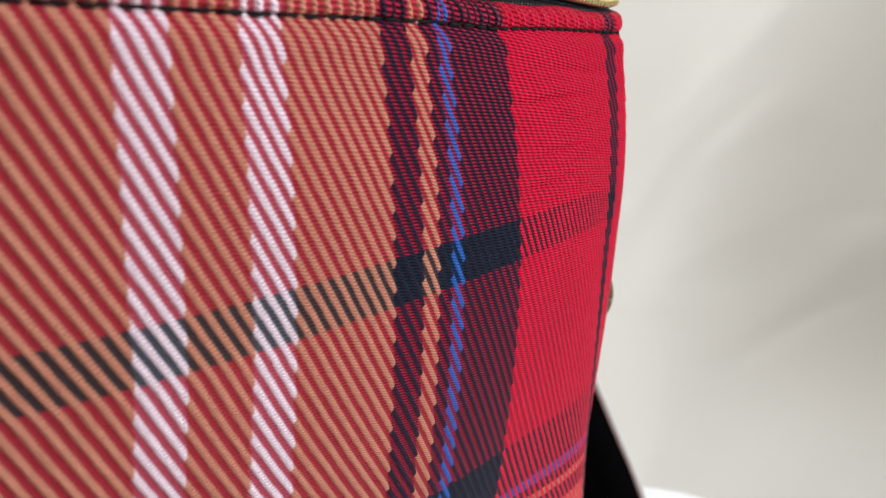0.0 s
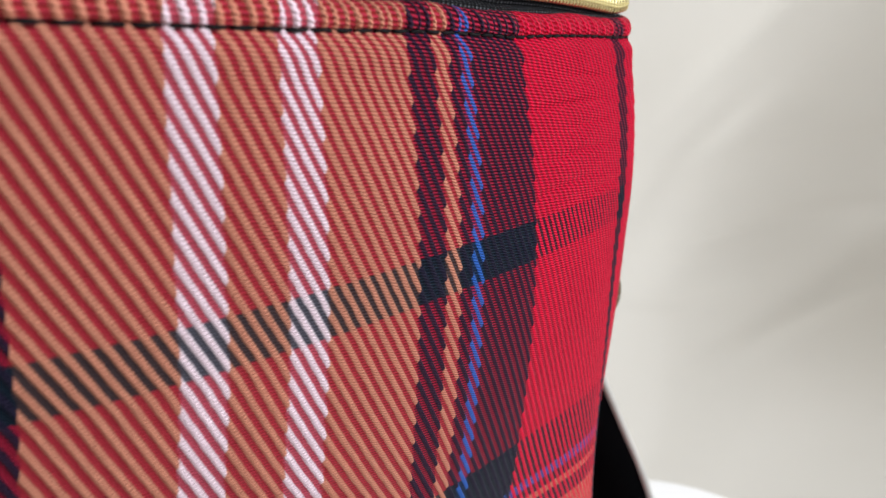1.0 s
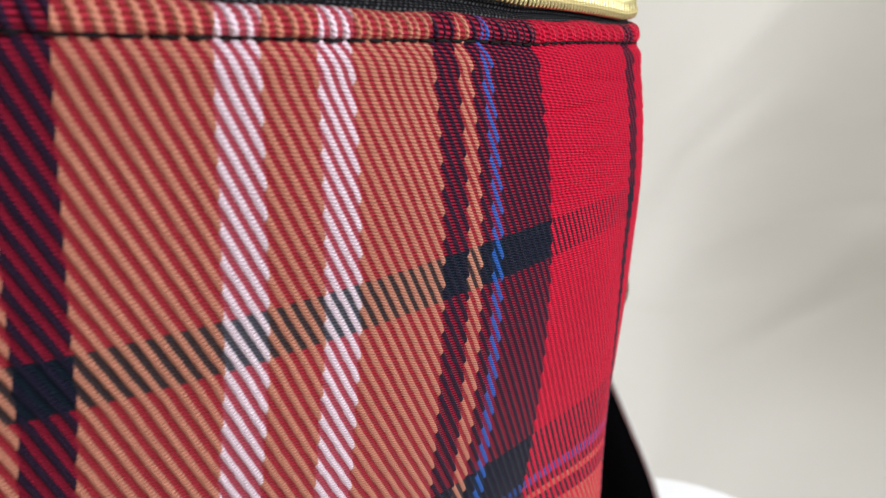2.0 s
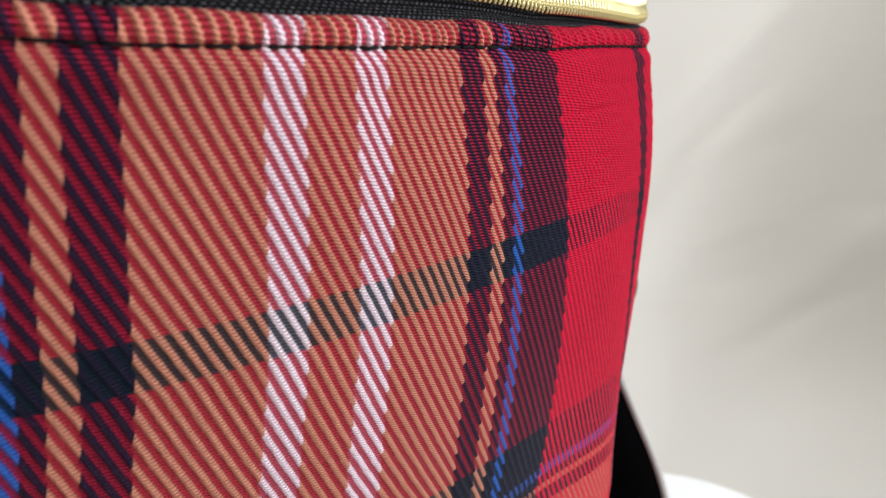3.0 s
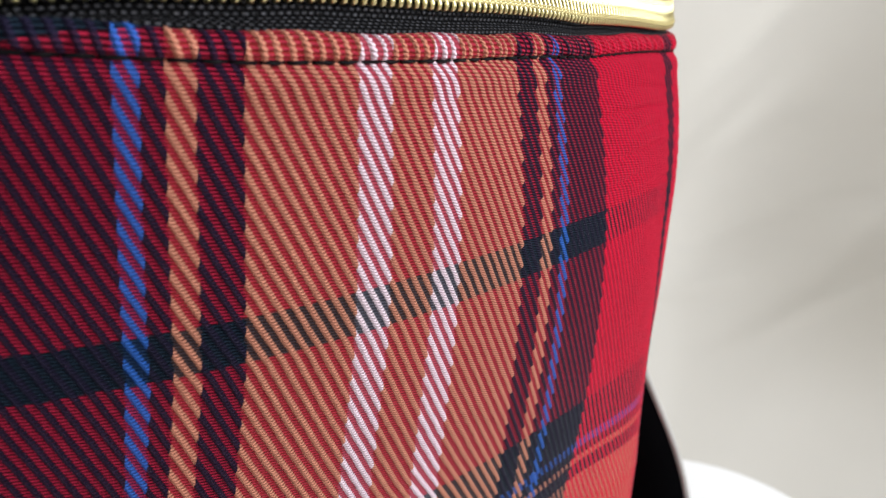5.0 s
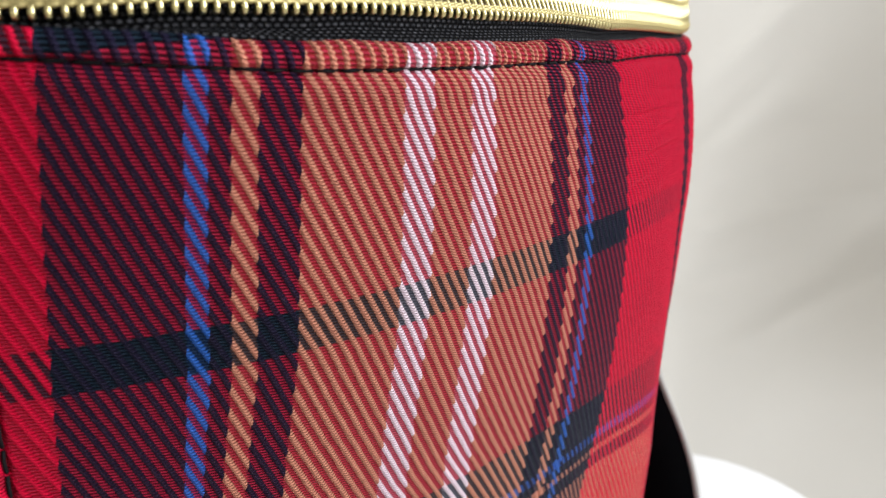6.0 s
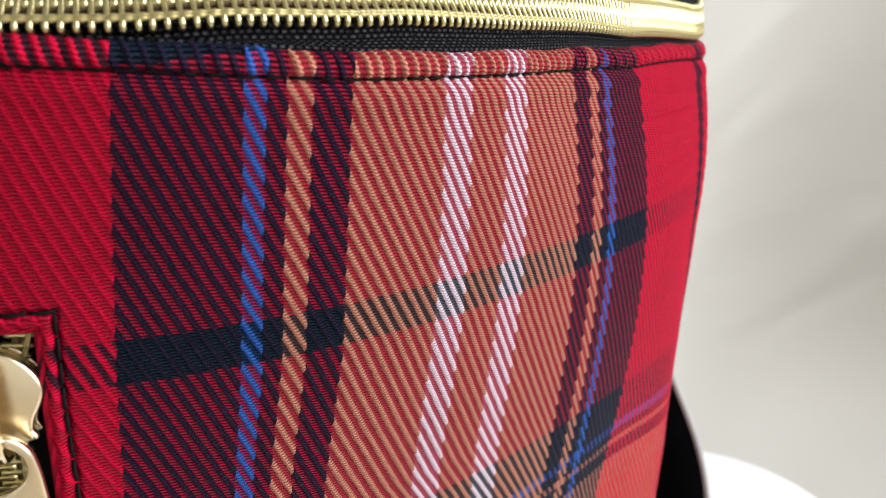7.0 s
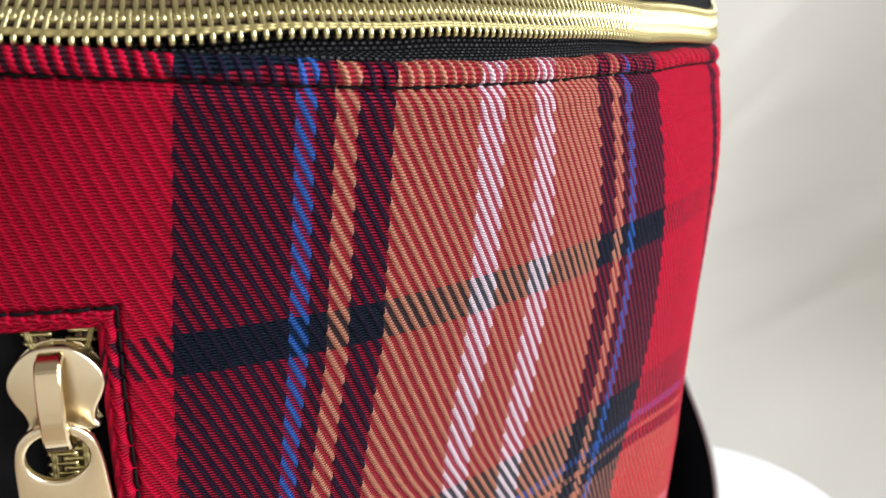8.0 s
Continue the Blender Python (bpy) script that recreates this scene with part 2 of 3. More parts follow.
def front(u, v, out=0.0):
    """The place in the world of the cloth's point u (along the weft), v (up the warp), lifted by out along the outward side."""
    u, v = np.broadcast_arrays(np.asarray(u, dtype=float), np.asarray(v, dtype=float))
    a = np.interp(u, U_FINE, A_FINE)
    s, t = np.clip(u, -70, 88) / 40, np.clip(v, -64, 40) / 40
    w = -4.873 * t ** 2 - 1.769 * t ** 3 - 4.237 * s * t - 4.148 * s * t ** 2 - 2.127 * s ** 2 * t + 1.258 * s ** 2 * t ** 2 + 1.655 * s ** 3 * t + out
    low, far = np.clip((-t - 0.2) / 1.4, 0, 1), np.clip((s - 1.1) / 1.0, 0, 1)
    w = w + 9.0 * low ** 1.5 * far ** 2 * (3 - 2 * far)
    along = 1.949 * t ** 2 - 0.606 * s * t + 1.293 * s ** 2 * t + 1.324 * s * t ** 2
    slack = np.interp(u, [-60, -45, -36, -28, -20, -7, 3, 12, 20], [0.5, 0.5, -0.8, -1.7, -1.9, -1.5, -1.2, -0.5, 0])
    along = along + slack * np.clip((-v - 6) / 18, 0, 1.3)
    z = v - 1.109 * s - 1.16 * s ** 2 - 33.011
    x = np.interp(u, U_FINE, X_FINE) + w * np.sin(a) + along * np.cos(a) - 18.594
    y = np.interp(u, U_FINE, Y_FINE) - w * np.cos(a) + along * np.sin(a) + 68.12
    return np.stack([K * x, K * y, EYE + K * z], -1)


def seam(u):
    """The height of the stitched line under the hem."""
    return np.interp(u, [-150, -70, -45, -20, 7, 30, 45, 83, 95, 250], [33, 30.0, 28.3, 25.8, 24.1, 23.2, 22.5, 23.2, 23.8, 25])


def weave(u, v):
    """How far the cords of the twill stand out: less where the cloth is pulled taut over the rounded edges."""
    ph = (u / CORD_U + v / CORD_V) % 1.0
    high = np.interp(u, [-62, -45, -15, 22, 52], [0.13, 0.20, 0.37, 0.35, 0.19])
    return high * np.where(ph < CORD_SHARE, np.abs(np.sin(math.pi * ph / CORD_SHARE)), 0.0)


def creases(u, v):
    """Shallow pulls across the cloth beside the rounded edge."""
    rise = 0.0
    for uu, vv, long, slope, deep in ((60, 14, 13, 0.02, 0.35), (64, 7.5, 12, 0.03, 0.3), (68, 17.5, 10, -0.02, 0.22), (56, 3.5, 9, 0.04, 0.2), (66, 11, 7, 0.05, 0.25), (72, 1.5, 8, 0.03, 0.2)):
        d = v - vv - slope * (u - uu)
        rise = rise - 1.8 * deep * np.exp(-(d / 0.5) ** 2 - ((u - uu) / long) ** 2) + 0.6 * deep * np.exp(-((d - 1.3) / 0.9) ** 2 - ((u - uu) / long) ** 2)
    return rise


OPEN_TOP = 2.6


def open_edge(v):
    """The pocket opening's edge beside the front of the bag."""
    return -53.0 + 0.07 * (OPEN_TOP - v)


bag = tagged(new("shoulder_bag"), "red and tan tartan bag with gold zips on a white table", "bag")

du = dv = 0.22
us, ds = np.arange(-70, 90, du), np.arange(0, 118, dv)
U, D = np.meshgrid(us, ds)
V = seam(U) - D
lift = weave(U, V) + creases(U, V) - 0.55 * np.exp(-(D / 0.9) ** 2) + 0.35 * np.exp(-((D - 2.2) / 1.4) ** 2)
e = np.maximum(U - open_edge(V), V - OPEN_TOP)
lift = lift + np.where(e < 1.5, 0.55 * np.sin(np.pi * np.clip(e, 0, 1.5) / 1.5), 0.0) - 0.5 * np.exp(-((e - 1.65) / 0.35) ** 2)
inside = (U < open_edge(V)) & (V < OPEN_TOP)
hole = inside[:-1, :-1] & inside[1:, 1:]
sheet("front_panel", front(U, V, lift), tartan, bag, "tartan twill in tan, white, navy, blue and red", np.stack([U, V], -1), ~hole)

# below, and on round both sides, where the weave needs no depth of its own
for name, ua, ub, va, vb, n in (("lower_panel", -70, 90, -214, None, 80), ("side_panel", 89.9, 232, -214, 0, 160), ("end_panel", -150, -69.9, -214, 0, 60)):
    uu = np.linspace(ua, ub, n)
    f = np.linspace(0, 1, 60)[:, None]
    top = (seam(uu) - 117.7 if vb is None else seam(uu) + 2.5)[None]
    VV = va + f * (top - va)
    UU = np.broadcast_to(uu[None], VV.shape)
    wall = front(UU, VV, 0.05)
    wall[0, :, 2] = TABLE + 0.0005
    sheet(name, wall, tartan, bag, "", np.stack([UU, VV], -1))

foot_line = front(np.linspace(-150, 232, 90), np.full(90, -214.0), 0.05)
bm = bmesh.new()
bm.faces.new([bm.verts.new((x, y, TABLE + 0.0008)) for x, y, _ in foot_line])
part("bottom_panel", bm, black_cloth, bag, "black fabric base")

# hem: the folded edge above the seam
prof = np.array([(0.05, -0.45), (0.25, 0.2), (0.7, 0.62), (1.3, 0.82), (1.9, 0.8), (2.4, 0.6), (2.75, 0.2), (2.85, -0.25), (2.6, -0.7), (1.6, -0.95), (0.4, -1.0)])
fine_t = np.linspace(0, len(prof) - 1, 41)
pv, po = (np.interp(fine_t, np.arange(len(prof)), prof[:, i]) for i in (0, 1))
uh = np.arange(-120, 100, 0.22)
UH, PV = np.meshgrid(uh, pv)
PO = np.broadcast_to(po[:, None], UH.shape)
arc = np.broadcast_to((fine_t * 0.42)[:, None], UH.shape)
wav = 0.12 * np.sin(UH * 0.9) + 0.10 * np.sin(UH * 2.3 + 1)
VH = seam(UH) + PV * (1 + 0.05 * np.sin(UH * 0.31))
sheet("hem", front(UH, VH, PO + wav * (PV > 0.3) + 0.55 * weave(UH, seam(UH) + arc)), tartan, bag, "folded and topstitched tartan hem", np.stack([UH, seam(UH) + arc * 0.9], -1))

# stitches along the hem: one short thread each, over and under the cloth
ustart = -72.0
while ustart < 94:
    q = np.linspace(ustart, ustart + 2.55, 7)
    bow = np.sin(np.linspace(0, math.pi, 7))
    tube("stitch", front(q, seam(q) + 0.05 * np.sin(q * 3), -0.42 + 0.34 * bow), 0.24 * K, black_thread, bag, sides=5)
    ustart += 2.95

# ---- zips ----


def zip_tooth_mesh(half, pitch):
    """One loop of the coil, lying from the outer edge (y = -half) to its head past the middle; x along the chain, z out."""
    bm = bmesh.new()
    r = 0.25 * pitch
    path = [(-half + 0.55, -0.75, 0.9), (-half + 0.12, -0.35, 1.0), (-half + 0.06, 0.02, 1.05), (-half + 0.3, 0.26, 1.05), (-half * 0.5, 0.33, 1.0), (-0.15, 0.33, 1.0), (0.22, 0.33, 1.4), (0.5, 0.22, 1.55), (0.6, -0.05, 1.2)]
    rings = []
    for i, (y, z, k) in enumerate(path):
        y0, z0 = path[max(i - 1, 0)][:2]
        y1, z1 = path[min(i + 1, len(path) - 1)][:2]
        ty, tz = y1 - y0, z1 - z0
        d = math.hypot(ty, tz)
        ty, tz = ty / d, tz / d
        ring = []
        for g in range(6):
            c, s = math.cos(g * math.pi / 3), math.sin(g * math.pi / 3)
            ring.append(bm.verts.new((r * k * c, y - tz * r * k * s, z + ty * r * k * s)))
        rings.append(ring)
    for r0, r1 in zip(rings, rings[1:]):
        for g in range(6):
            bm.faces.new((r0[g], r0[(g + 1) % 6], r1[(g + 1) % 6], r1[g]))
    bm.faces.new(rings[0][::-1])
    bm.faces.new(rings[-1])
    bmesh.ops.recalc_face_normals(bm, faces=bm.faces)
    mesh = bpy.data.meshes.new("tooth")
    bm.to_mesh(mesh)
    bm.free()
    mesh.materials.append(gold_teeth)
    mesh.shade_smooth()
    return mesh


def frames_along(P, up):
    """At each place of a path: the way along, the way across and the way out."""
    t = np.gradient(P, axis=0)
    t /= np.linalg.norm(t, axis=1)[:, None]
    up = up - (up * t).sum(1)[:, None] * t
    up /= np.linalg.norm(up, axis=1)[:, None]
    return t, up, np.cross(t, up)


def zip_chain(parent, P, up, half, pitch, first, split=0.0):
    """The coil's teeth of both sides along the dense path P, with up the way across; and the cords sewn over them."""
    t, across, out = frames_along(P, up)
    length = np.concatenate([[0], np.cumsum(np.linalg.norm(np.diff(P, axis=0), axis=1))]) / K
    mesh = zip_tooth_mesh(half, pitch)
    where = first
    while where < length[-1] - pitch:
        for side in (1, -1):
            at = where + (0.5 * pitch if side < 0 else 0)
            i = int(np.searchsorted(length, at))
            m = Matrix.Identity(4)
            for c, axis in enumerate((t[i] * side, across[i] * side, out[i])):
                for k in range(3):
                    m[k][c] = axis[k] * K
                m[c][3] = P[i][c] - across[i][c] * side * K * split * max(0.0, 1 - at / 11)
            tooth = new("tooth", mesh)
            tooth.parent = parent
            tooth.matrix_local = m
        where += pitch
    for side in (1, -1):
        for y, z, r, mat in ((0.63, 0.50, 0.20, gold_thread), (0.74, 0.48, 0.26, gold_thread), (0.55, -0.05, 0.5, brown_cord), (0.2, -0.05, 0.5, brown_cord)):
            line = P + across * (-side * (half * y + split * np.maximum(0, 1 - length / 11))[:, None] * K) + out * (z * K)
            tied = 1 + 0.28 * np.sin(2 * math.pi * length / pitch + y * 5) if mat is gold_thread else np.ones_like(length)
            every = 2 if mat is gold_thread else 6
            tube("sewn_cord", line[::every], r * K * tied[::every], mat, parent, sides=6)
    return t, across, out


HEM_TOP = 2.8
ZIP_HALF, ZIP_PITCH = 3.25, 1.27
top_zip = new("top_zipper")
top_zip.parent = bag
top_zip["label"] = "closed pale gold coil zip on black tape"
zu = np.arange(-74, 112, 0.1)
za = np.interp(zu, U_FINE, A_FINE)
lean = np.radians(np.interp(zu, [-80, -40, -14, 20, 60, 95], [50, 48, 44, 30, 14, 10]))
gap = np.interp(zu, [-80, -58, -45, -33, -14, 20, 45, 84, 92, 110], [0.3, 0.2, 0.8, 2.2, 3.1, 2.6, 2.0, 0.9, 2.0, 3.0])
gap = np.convolve(np.pad(gap, 20, mode="edge"), np.ones(41) / 41, mode="valid")
inward = np.stack([-np.sin(za), np.cos(za), np.zeros_like(za)], -1)
zip_up = np.cos(lean)[:, None] * np.array([0, 0, 1.0]) + np.sin(lean)[:, None] * inward
hem_line = front(zu, seam(zu) + HEM_TOP, -0.2)
low_edge = hem_line + np.array([0, 0, 1.0]) * (gap * K)[:, None]
chain = low_edge + zip_up * (ZIP_HALF * K)
zip_chain(top_zip, chain, zip_up, ZIP_HALF, ZIP_PITCH, 0.4)
# the woven tape: from behind the hem, under the teeth, to the bag's top
_, zacross, zout = frames_along(chain, zip_up)
rows, uvs = [], []
for base, off_up, off_out, tape_v in (("hem", -3.0, -0.6, 0.0), ("hem", -0.6, -0.55, 1.4), ("hem", 0.3, -0.6, 2.3), ("chain", -3.7, -2.0, 4.2), ("chain", -2.9, -1.3, 5.3),
                                      ("chain", -1.0, -0.35, 7.3), ("chain", 1.0, -0.35, 9.3), ("chain", 3.4, -0.35, 11.7), ("chain", 9.0, -1.0, 17.3)):
    if base == "hem":
        rows.append(hem_line + np.array([0, 0, K * off_up]) - inward * (K * off_out))
    else:
        rows.append(chain + zacross * (K * off_up) + zout * (K * off_out))
    uvs.append(np.stack([zu, np.full_like(zu, tape_v)], -1))
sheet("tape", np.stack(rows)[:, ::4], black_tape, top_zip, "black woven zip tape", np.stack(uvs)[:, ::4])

# top of the bag behind the zip, closed to the back
rim = chain + zacross * (K * 8.8) - zout * (K * 1.0)
bm = bmesh.new()
ring = [bm.verts.new(p) for p in rim[::12]]
centre = bm.verts.new((K * -95, K * 150, EYE + K * 6))
for a, b in zip(ring, ring[1:]):
    bm.faces.new((a, b, centre))
part("top_panel", bm, black_cloth, bag, "black fabric top")
ends = np.array([-150.0, 232.0])
foot, crown = front(ends, np.full(2, -214.0)), front(ends, seam(ends) + 2.5)
bm = bmesh.new()
bm.faces.new([bm.verts.new(p) for p in (foot[0], foot[1], crown[1], crown[0])])
part("back_panel", bm, black_cloth, bag, "black fabric back")

# pocket zip in its opening
pocket = new("pocket_zipper")
pocket.parent = bag
pocket["label"] = "upright gold coil zip sunk in a pocket opening"
pv_line = np.arange(6, -75, -0.1)
pu_line = open_edge(pv_line) - 5.0
pocket_path = front(pu_line, pv_line, -2.2)
pocket_out = front(pu_line, pv_line, -1.2) - pocket_path
pocket_side = np.cross(np.gradient(pocket_path, axis=0), pocket_out)
pocket_side /= -np.linalg.norm(pocket_side, axis=1)[:, None]
zip_chain(pocket, pocket_path, pocket_side, 2.5, 1.22, 1.6, 3.0)
tu, tv = np.meshgrid(np.linspace(-72, -44, 30), np.linspace(8, -86, 60))
sheet("tape", front(tu, tv, -3.2), black_cloth, pocket, "plain black zip tape", np.stack([tu, tv], -1))
# rolled lip round the opening
lv = np.linspace(OPEN_TOP, -88, 260)
lu = np.linspace(-70, open_edge(OPEN_TOP), 60)
lip_u, lip_v = np.concatenate([lu, open_edge(lv)]), np.concatenate([np.full(60, OPEN_TOP), lv])
ang = np.linspace(0, 2 * math.pi, 13)[:-1]
lip = np.stack([front(lip_u + 0.55 * math.cos(a), lip_v + 0.55 * math.cos(a), -0.15 + 0.5 * math.sin(a)) for a in ang])
lip_uv = np.stack([np.stack([lip_u + 0.5 * a, lip_v + 0.5 * a], -1) for a in ang])
sheet("pocket_lip", lip, tartan, bag, "folded red cloth edge of the pocket", lip_uv, closed=True)
corner = (open_edge(OPEN_TOP) + 1.65, OPEN_TOP + 1.65)
for k in range(7):
    q = np.linspace(corner[0] - 2.9 * k, corner[0] - 2.9 * k - 2.5, 7)
    tube("stitch", front(q, np.full(7, corner[1]) - 0.02 * k, -0.12 + 0.3 * np.sin(np.linspace(0, math.pi, 7))), 0.22 * K, black_thread, bag, sides=5)
for k in range(24):
    q = np.linspace(corner[1] - 2.9 * k, corner[1] - 2.9 * k - 2.5, 7)
    tube("stitch", front(open_edge(q) + 1.65, q, -0.12 + 0.3 * np.sin(np.linspace(0, math.pi, 7))), 0.22 * K, black_thread, bag, sides=5, across=(1, 0, 0))


# slider: laid out flat (x across, y up, z out), then set into the opening
def slab(outline, low, high, bevel, holes=()):
    """A plate with a rounded outline from low to high; holes are outlines cut through it."""
    bm = bmesh.new()
    loops = [outline, *holes]
    edges = []
    for loop in loops:
        vs = [bm.verts.new((x, y, low)) for x, y in loop]
        edges += [bm.edges.new((a, b)) for a, b in zip(vs, vs[1:] + vs[:1])]
    bmesh.ops.triangle_fill(bm, edges=edges, use_beauty=True, use_dissolve=False)
    made = bmesh.ops.extrude_face_region(bm, geom=bm.faces[:])
    for g in made["geom"]:
        if isinstance(g, bmesh.types.BMVert):
            g.co.z = high
    bmesh.ops.recalc_face_normals(bm, faces=bm.faces)
    rim_edges = [x for x in bm.edges if len(x.link_faces) == 2 and x.calc_face_angle() > 1.0 and abs(x.verts[0].co.z - x.verts[1].co.z) < 1e-6]
    bmesh.ops.bevel(bm, geom=rim_edges, offset=bevel, segments=3, affect="EDGES", profile=0.5)
    return bm


def smooth_loop(points, n=8):
    """A closed rounded line through a few corners."""
    out = []
    m = len(points)
    for i in range(m):
        p0, p1, p2, p3 = (np.array(points[(i + k - 1) % m], dtype=float) for k in range(4))
        for f in np.arange(n) / n:
            out.append(tuple(0.5 * (2 * p1 + (p2 - p0) * f + (2 * p0 - 5 * p1 + 4 * p2 - p3) * f ** 2 + (3 * p1 - p0 - 3 * p2 + p3) * f ** 3)))
    return out


def flat_to_bag(ob, u, v, out, tilt=0.0):
    o = front(u, v, out)
    side = front(u + 1, v, out) - o
    up = front(u, v + 1, out) - o
    side /= np.linalg.norm(side)
    up -= side * (up @ side)
    up /= np.linalg.norm(up)
    outward = np.cross(side, up)
    m = Matrix.Identity(4)
    for c, axis in enumerate((side, up, outward)):
        for k in range(3):
            m[k][c] = axis[k] * K
        m[c][3] = o[c]
    ob.matrix_local = m @ pose(0, 0, 0, tilt, 0, 0)


half_body = [(0, 4.4), (1.9, 4.1), (3.6, 2.9), (4.8, 1.2), (5.05, -0.4), (4.5, -2.0), (3.8, -3.3), (3.5, -4.5), (3.4, -5.8)]
outline = smooth_loop(half_body + [(-x, y) for x, y in half_body[:0:-1]], 5)
slider = part("slider", slab(outline, 0, 1.3, 0.4), gold_slider, pocket, "polished pale gold slider")
flat_to_bag(slider, -57.7, -4.0, -0.5)


def band(path, wide, thick, bevel):
    """A flat bar of metal bent along a path in the plane x = 0, with broken edges."""
    path = np.asarray(path, dtype=float)
    t = np.gradient(path, axis=0)
    t /= np.linalg.norm(t, axis=1)[:, None]
    bm = bmesh.new()
    rings = []
    h, w = thick / 2, wide / 2
    section = [(-w + bevel, h), (w - bevel, h), (w, h - bevel), (w, -h), (-w, -h), (-w, h - bevel)]
    for (_, y, z), (_, ty, tz) in zip(path, t):
        rings.append([bm.verts.new((a, y - tz * b, z + ty * b)) for a, b in section])
    for r0, r1 in zip(rings, rings[1:]):
        for k in range(6):
            bm.faces.new((r0[k], r0[(k + 1) % 6], r1[(k + 1) % 6], r1[k]))
    bm.faces.new(rings[0][::-1])
    bm.faces.new(rings[-1])
    return bm


bow = [(0, 3.5, 0.9), (0, 3.45, 1.9), (0, 3.1, 2.8), (0, 2.3, 3.5), (0, 0.8, 4.0), (0, -1.2, 4.3), (0, -3.4, 4.4), (0, -5.4, 4.2), (0, -6.6, 3.5), (0, -7.0, 2.4), (0, -7.0, 0.4)]
bow_s = np.linspace(0, len(bow) - 1, 41)
bow_path = np.stack([np.interp(bow_s, np.arange(len(bow)), [q[i] for q in bow]) for i in range(3)], -1)
bow_path[1:-1] = (bow_path[:-2] + bow_path[1:-1] + bow_path[2:]) / 3
bridge = part("bridge", band(bow_path[::-1], 2.7, 0.8, 0.22), gold_mirror, pocket, "mirror-polished gold bridge of the slider", smooth=False)
flat_to_bag(bridge, -57.7, -4.0, -0.5)
lower_plate = part("slider_base", slab(outline, -1.9, -1.1, 0.25), gold_slider, pocket)
flat_to_bag(lower_plate, -57.7, -4.0, -0.5)
tab_half = [(0, 4.2), (2.1, 3.8), (3.7, 2.4), (4.4, 0.2), (4.7, -3.5), (5.0, -12), (5.2, -22), (4.6, -25), (2.5, -26.5), (0, -26.8)]
ring_hole = [(3.3 * math.cos(g), 0.1 + 3.0 * math.sin(g)) for g in np.linspace(0, 2 * math.pi, 29)[:-1]]
tab = part("pull_tab", slab(smooth_loop(tab_half + [(-x, y) for x, y in tab_half[-2:0:-1]], 5), 0, 1.25, 0.4, [ring_hole]), gold_slider, pocket, "polished pale gold pull tab with a round hole")
flat_to_bag(tab, -57.2, -11.5, 1.7, 6)

# shoulder strap falling beside the bag, with its bound edge
sy = np.linspace(0, 1, 40)
strap_x = np.interp(sy, [0, 0.288, 0.464, 0.661, 1], [9.6, 34.5, 50.8, 57, 61.6])
strap_x = np.convolve(np.pad(strap_x, 4, mode="reflect", reflect_type="odd"), np.ones(9) / 9, mode="valid")
strap_mid = np.stack([K * strap_x, K * (204 + 9 * sy), EYE + K * (-68.7 - 180 * sy)], -1)
strap_w = np.array([0.80, -0.60, 0.0])
strap_n = np.array([0.60, 0.80, 0.0])
strap = new("shoulder_strap")
strap.parent = bag
strap["label"] = "black webbing strap hanging beside the bag"
sec = [(-19, -1.1), (13, -1.1), (13, 1.1), (-19, 1.1)]
sheet("webbing", np.stack([strap_mid + strap_w * (K * a) + strap_n * (K * b) for a, b in sec]), black_webbing, strap, closed=True)
tube("bound_edge", strap_mid + strap_w * (K * 13.5), 1.0 * K, grey_binding, strap, "pale bound edge")
ring_at = np.array([K * 30.7, K * 162, EYE + K * -70])
tube("side_ring", [ring_at + K * 5 * np.array([0.5 * math.cos(g), -0.2 * math.cos(g), math.sin(g)]) for g in np.linspace(0, 2 * math.pi, 25)], 0.8 * K, brown_leather, bag, "brown ring at the side seam", across=(0.3, 0.9, 0.1))

# ---- the table, backdrop and room ----
table = tagged(new("side_table"), "white side table with rounded corners under the bag", "table")


def rounded(x0, x1, y0, y1, r, n=12):
    pts = []
    for cx, cy, g0 in ((x1 - r, y1 - r, 0), (x0 + r, y1 - r, 90), (x0 + r, y0 + r, 180), (x1 - r, y0 + r, 270)):
        pts += [(cx + r * math.cos(radians(g0 + 90 * k / n)), cy + r * math.sin(radians(g0 + 90 * k / n))) for k in range(n + 1)]
    return pts


part("tabletop", slab(rounded(-0.30, 0.178, -0.16, 0.374, 0.075), TABLE - 0.022, TABLE, 0.004), white_top, table, smooth=False)
for x in (-0.25, 0.11):
    for y in (-0.11, 0.30):
        tube("leg", [(x, y, 0), (x, y, 0.2), (x, y, TABLE - 0.022)], [0.012, 0.014, 0.017], white_top, table, sides=12, across=(1, 0, 0))

# backdrop: hung cloth that runs out on the floor
bx, bt = np.meshgrid(np.linspace(-1.5, 1.45, 420), np.linspace(0, 1, 460))
run = bt * 3.2
turn_r = 0.5
drop = np.minimum(run, 1.7)
bend = np.clip((run - 1.7) / (turn_r * math.pi / 2), 0, 1) * math.pi / 2
rest = np.maximum(run - 1.7 - turn_r * math.pi / 2, 0)
by = 1.05 - turn_r * (1 - np.cos(bend)) - rest
bz = 2.2 - drop - turn_r * np.sin(bend)
fold = np.zeros_like(bx)
for wave, slant, size, shift in ((7.0, 0.9, 0.006, 2.3), (4.0, 0.9, 0.012, 4.6), (17.0, 1.3, 0.0014, 0.4), (41.0, 0.8, 0.0004, 1.1)):
    fold = fold + size * np.sin(wave * (bx + slant * bt * 3.2) + shift + 0.8 * np.sin(2.1 * bx - 3 * bt))
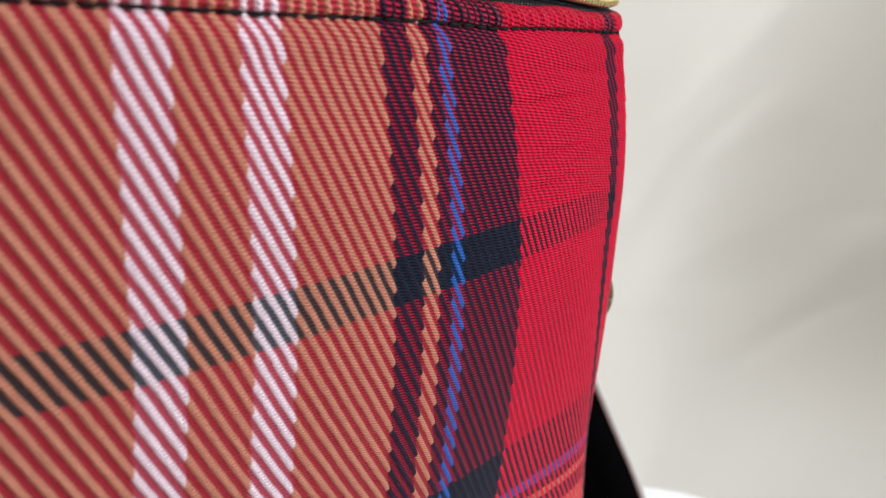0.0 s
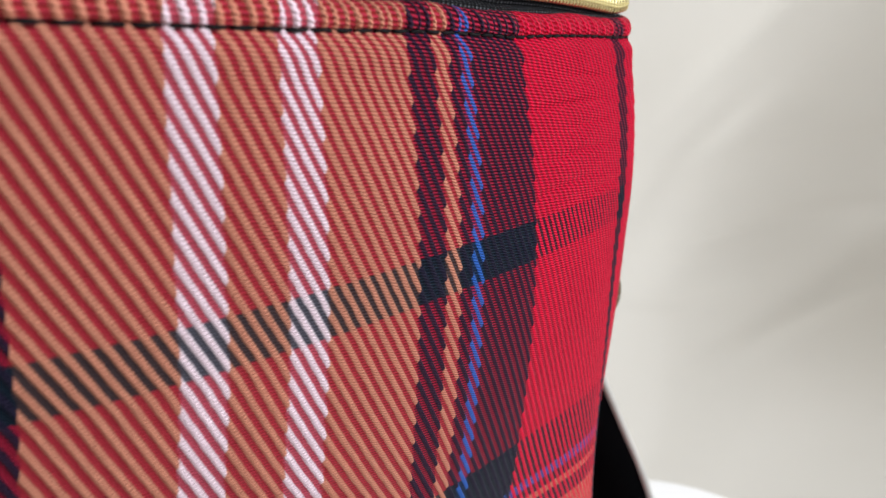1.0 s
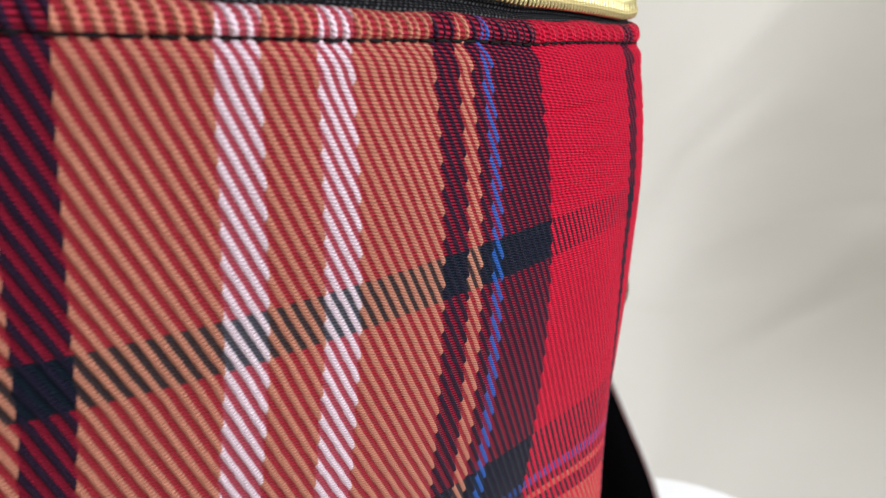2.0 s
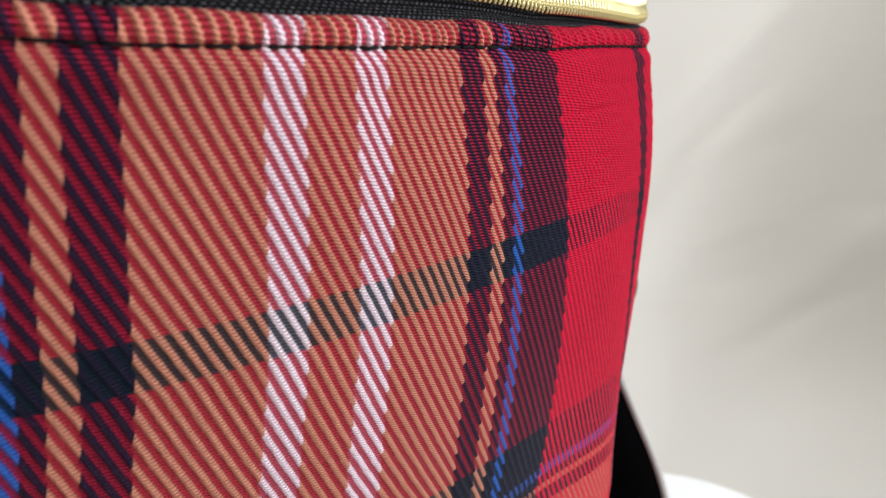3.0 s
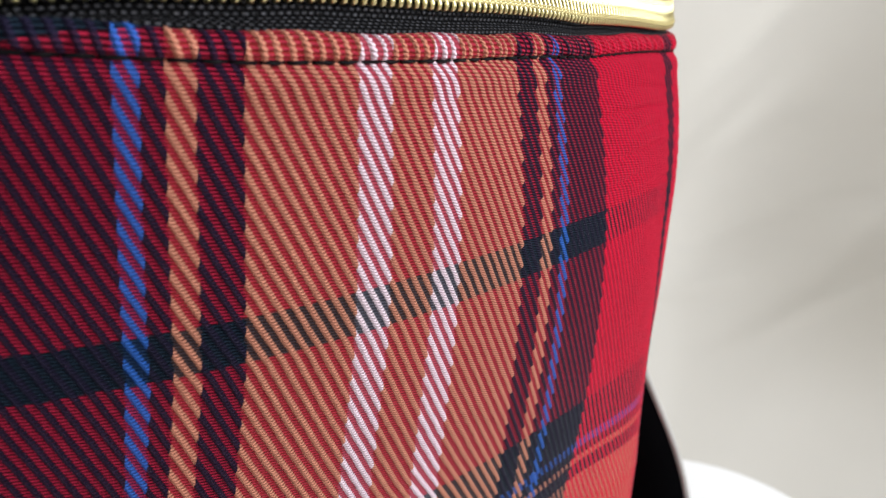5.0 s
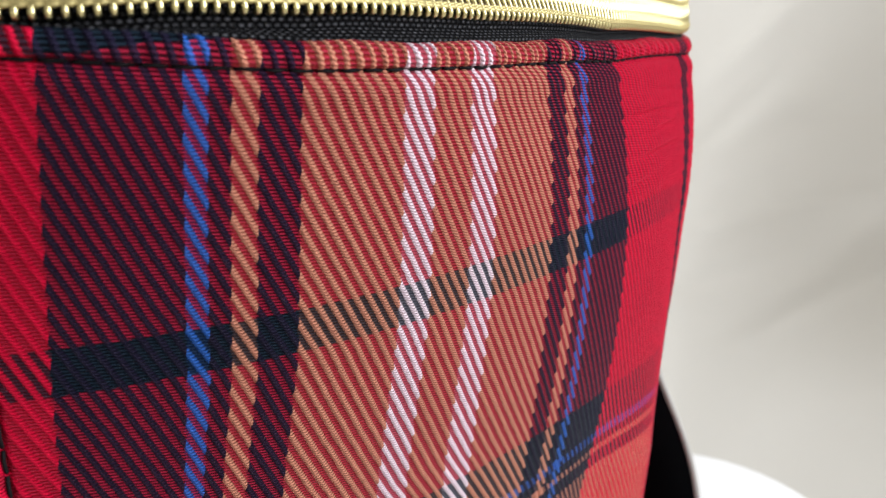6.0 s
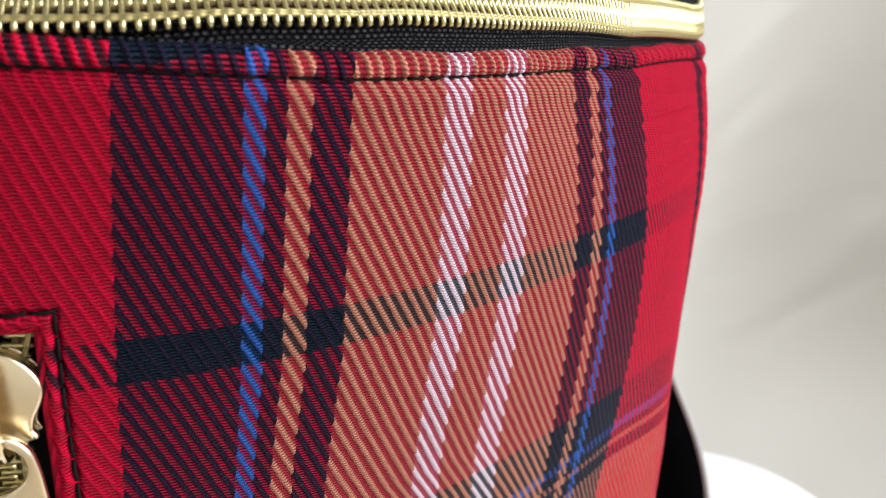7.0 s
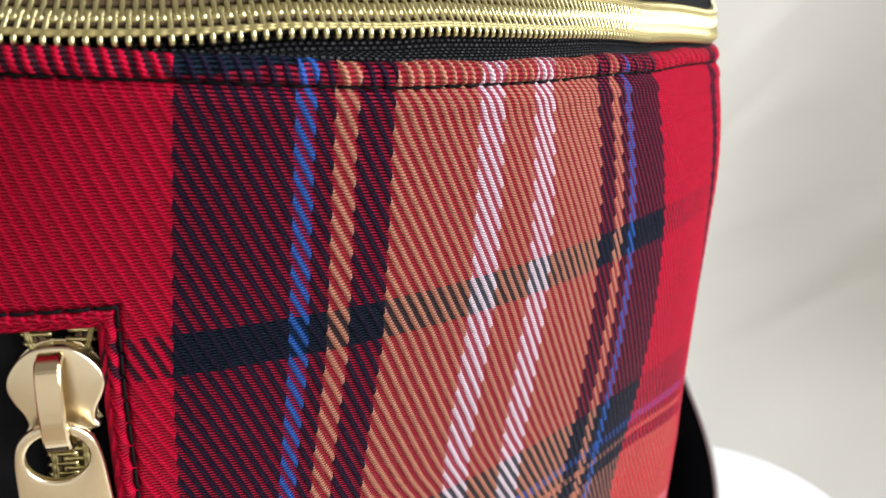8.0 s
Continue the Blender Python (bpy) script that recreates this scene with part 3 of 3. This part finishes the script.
# creases where the cloth was folded: middle, slope, length, width and depth of each
for cx, cz, slope, long, wide, deep in ((0.30, 0.46, 0.9, 0.09, 0.014, 0.0026), (0.36, 0.36, 0.35, 0.12, 0.012, -0.0022), (0.24, 0.40, 1.2, 0.08, 0.018, -0.0028), (0.44, 0.50, 0.7, 0.10, 0.016, 0.0024),
                                        (0.42, 0.26, 0.5, 0.10, 0.014, 0.0026), (0.28, 0.28, 0.25, 0.09, 0.014, 0.0022), (0.34, 0.57, 1.0, 0.10, 0.020, -0.0030), (0.50, 0.40, 1.3, 0.12, 0.018, -0.0026),
                                        (0.10, 0.50, 0.8, 0.15, 0.02, 0.003), (-0.20, 0.60, 0.6, 0.20, 0.03, -0.004), (-0.50, 0.90, 0.9, 0.30, 0.03, 0.004), (0.70, 0.80, 0.8, 0.25, 0.03, 0.004), (0.10, 1.30, 0.7, 0.30, 0.04, -0.005)):
    g = math.atan(slope)
    along = (bx - cx) * math.cos(g) + (bz - cz) * math.sin(g)
    off = (bz - cz) * math.cos(g) - (bx - cx) * math.sin(g) + 0.008 * np.sin(19 * bx + 7 * cz)
    fold = fold + 2.4 * deep * np.exp(-(along / long) ** 2 - (off / wide) ** 2)
swing = np.clip((bx - 0.27 - 0.35 * (bz - 0.38)) / 0.6, 0, 1)
level = np.clip((bend - 0.25) / 0.6, 0, 1)
fold = fold + 0.5 * swing ** 2 * (3 - 2 * swing) * (1 - 0.72 * level ** 2 * (3 - 2 * level))
bz_shift = np.where(bend > 1.5, np.abs(fold) * 0.1 + 0.006, 0)
back = sheet("backdrop", np.stack([bx, by - fold * np.cos(bend), bz + np.maximum(fold, 0) * np.sin(bend) + bz_shift + 0.004], -1), backdrop_cloth)
tagged(back, "off-white hung backdrop cloth with soft folds", "backdrop", kind="structure")


def structure(name, low, high, mat, label):
    return tagged(box(name, low, high, mat), label, "wall" if "wall" in name else name, kind="structure")


X0, X1, Y0, Y1, TOP = -1.6, 1.5, -1.8, 1.3, 2.4
structure("floor", (X0, Y0, -0.06), (X1, Y1, 0.0), floor_wood, "pale wooden floor")
structure("ceiling", (X0, Y0, TOP), (X1, Y1, TOP + 0.06), ceiling_paint, "plain beige ceiling")
structure("wall_north", (X0 - 0.1, Y1, -0.06), (X1 + 0.1, Y1 + 0.1, TOP + 0.06), wall_paint, "plain off-white wall")
structure("wall_south", (X0 - 0.1, Y0 - 0.1, -0.06), (X1 + 0.1, Y0, TOP + 0.06), wall_paint, "plain off-white wall")
structure("wall_west", (X0 - 0.1, Y0, -0.06), (X0, Y1, TOP + 0.06), wall_paint, "plain off-white wall")
WY0, WY1, WZ0, WZ1 = -1.0, 0.4, 0.8, 2.1
bm = bmesh.new()
for y0, y1, z0, z1 in ((Y0, WY0, -0.06, TOP + 0.06), (WY1, Y1, -0.06, TOP + 0.06), (WY0, WY1, -0.06, WZ0), (WY0, WY1, WZ1, TOP + 0.06)):
    made = bmesh.ops.create_cube(bm, size=1)
    for vert in made["verts"]:
        c = vert.co
        vert.co = (X1 + 0.05 + c.x * 0.1, (y0 + y1) / 2 + c.y * (y1 - y0), (z0 + z1) / 2 + c.z * (z1 - z0))
tagged(part("wall_east", bm, wall_paint, None, smooth=False), "off-white wall with a window opening", "wall", kind="structure")
window = tagged(new("window_1"), "white framed window in the wall", "window", kind="structure")
for y0, y1, z0, z1 in ((WY0, WY0 + 0.05, WZ0, WZ1), (WY1 - 0.05, WY1, WZ0, WZ1), (WY0 + 0.05, WY1 - 0.05, WZ0, WZ0 + 0.05), (WY0 + 0.05, WY1 - 0.05, WZ1 - 0.05, WZ1)):
    box("window_frame", (X1 + 0.03, y0, z0), (X1 + 0.08, y1, z1), frame_paint, window, bevel=0.004)
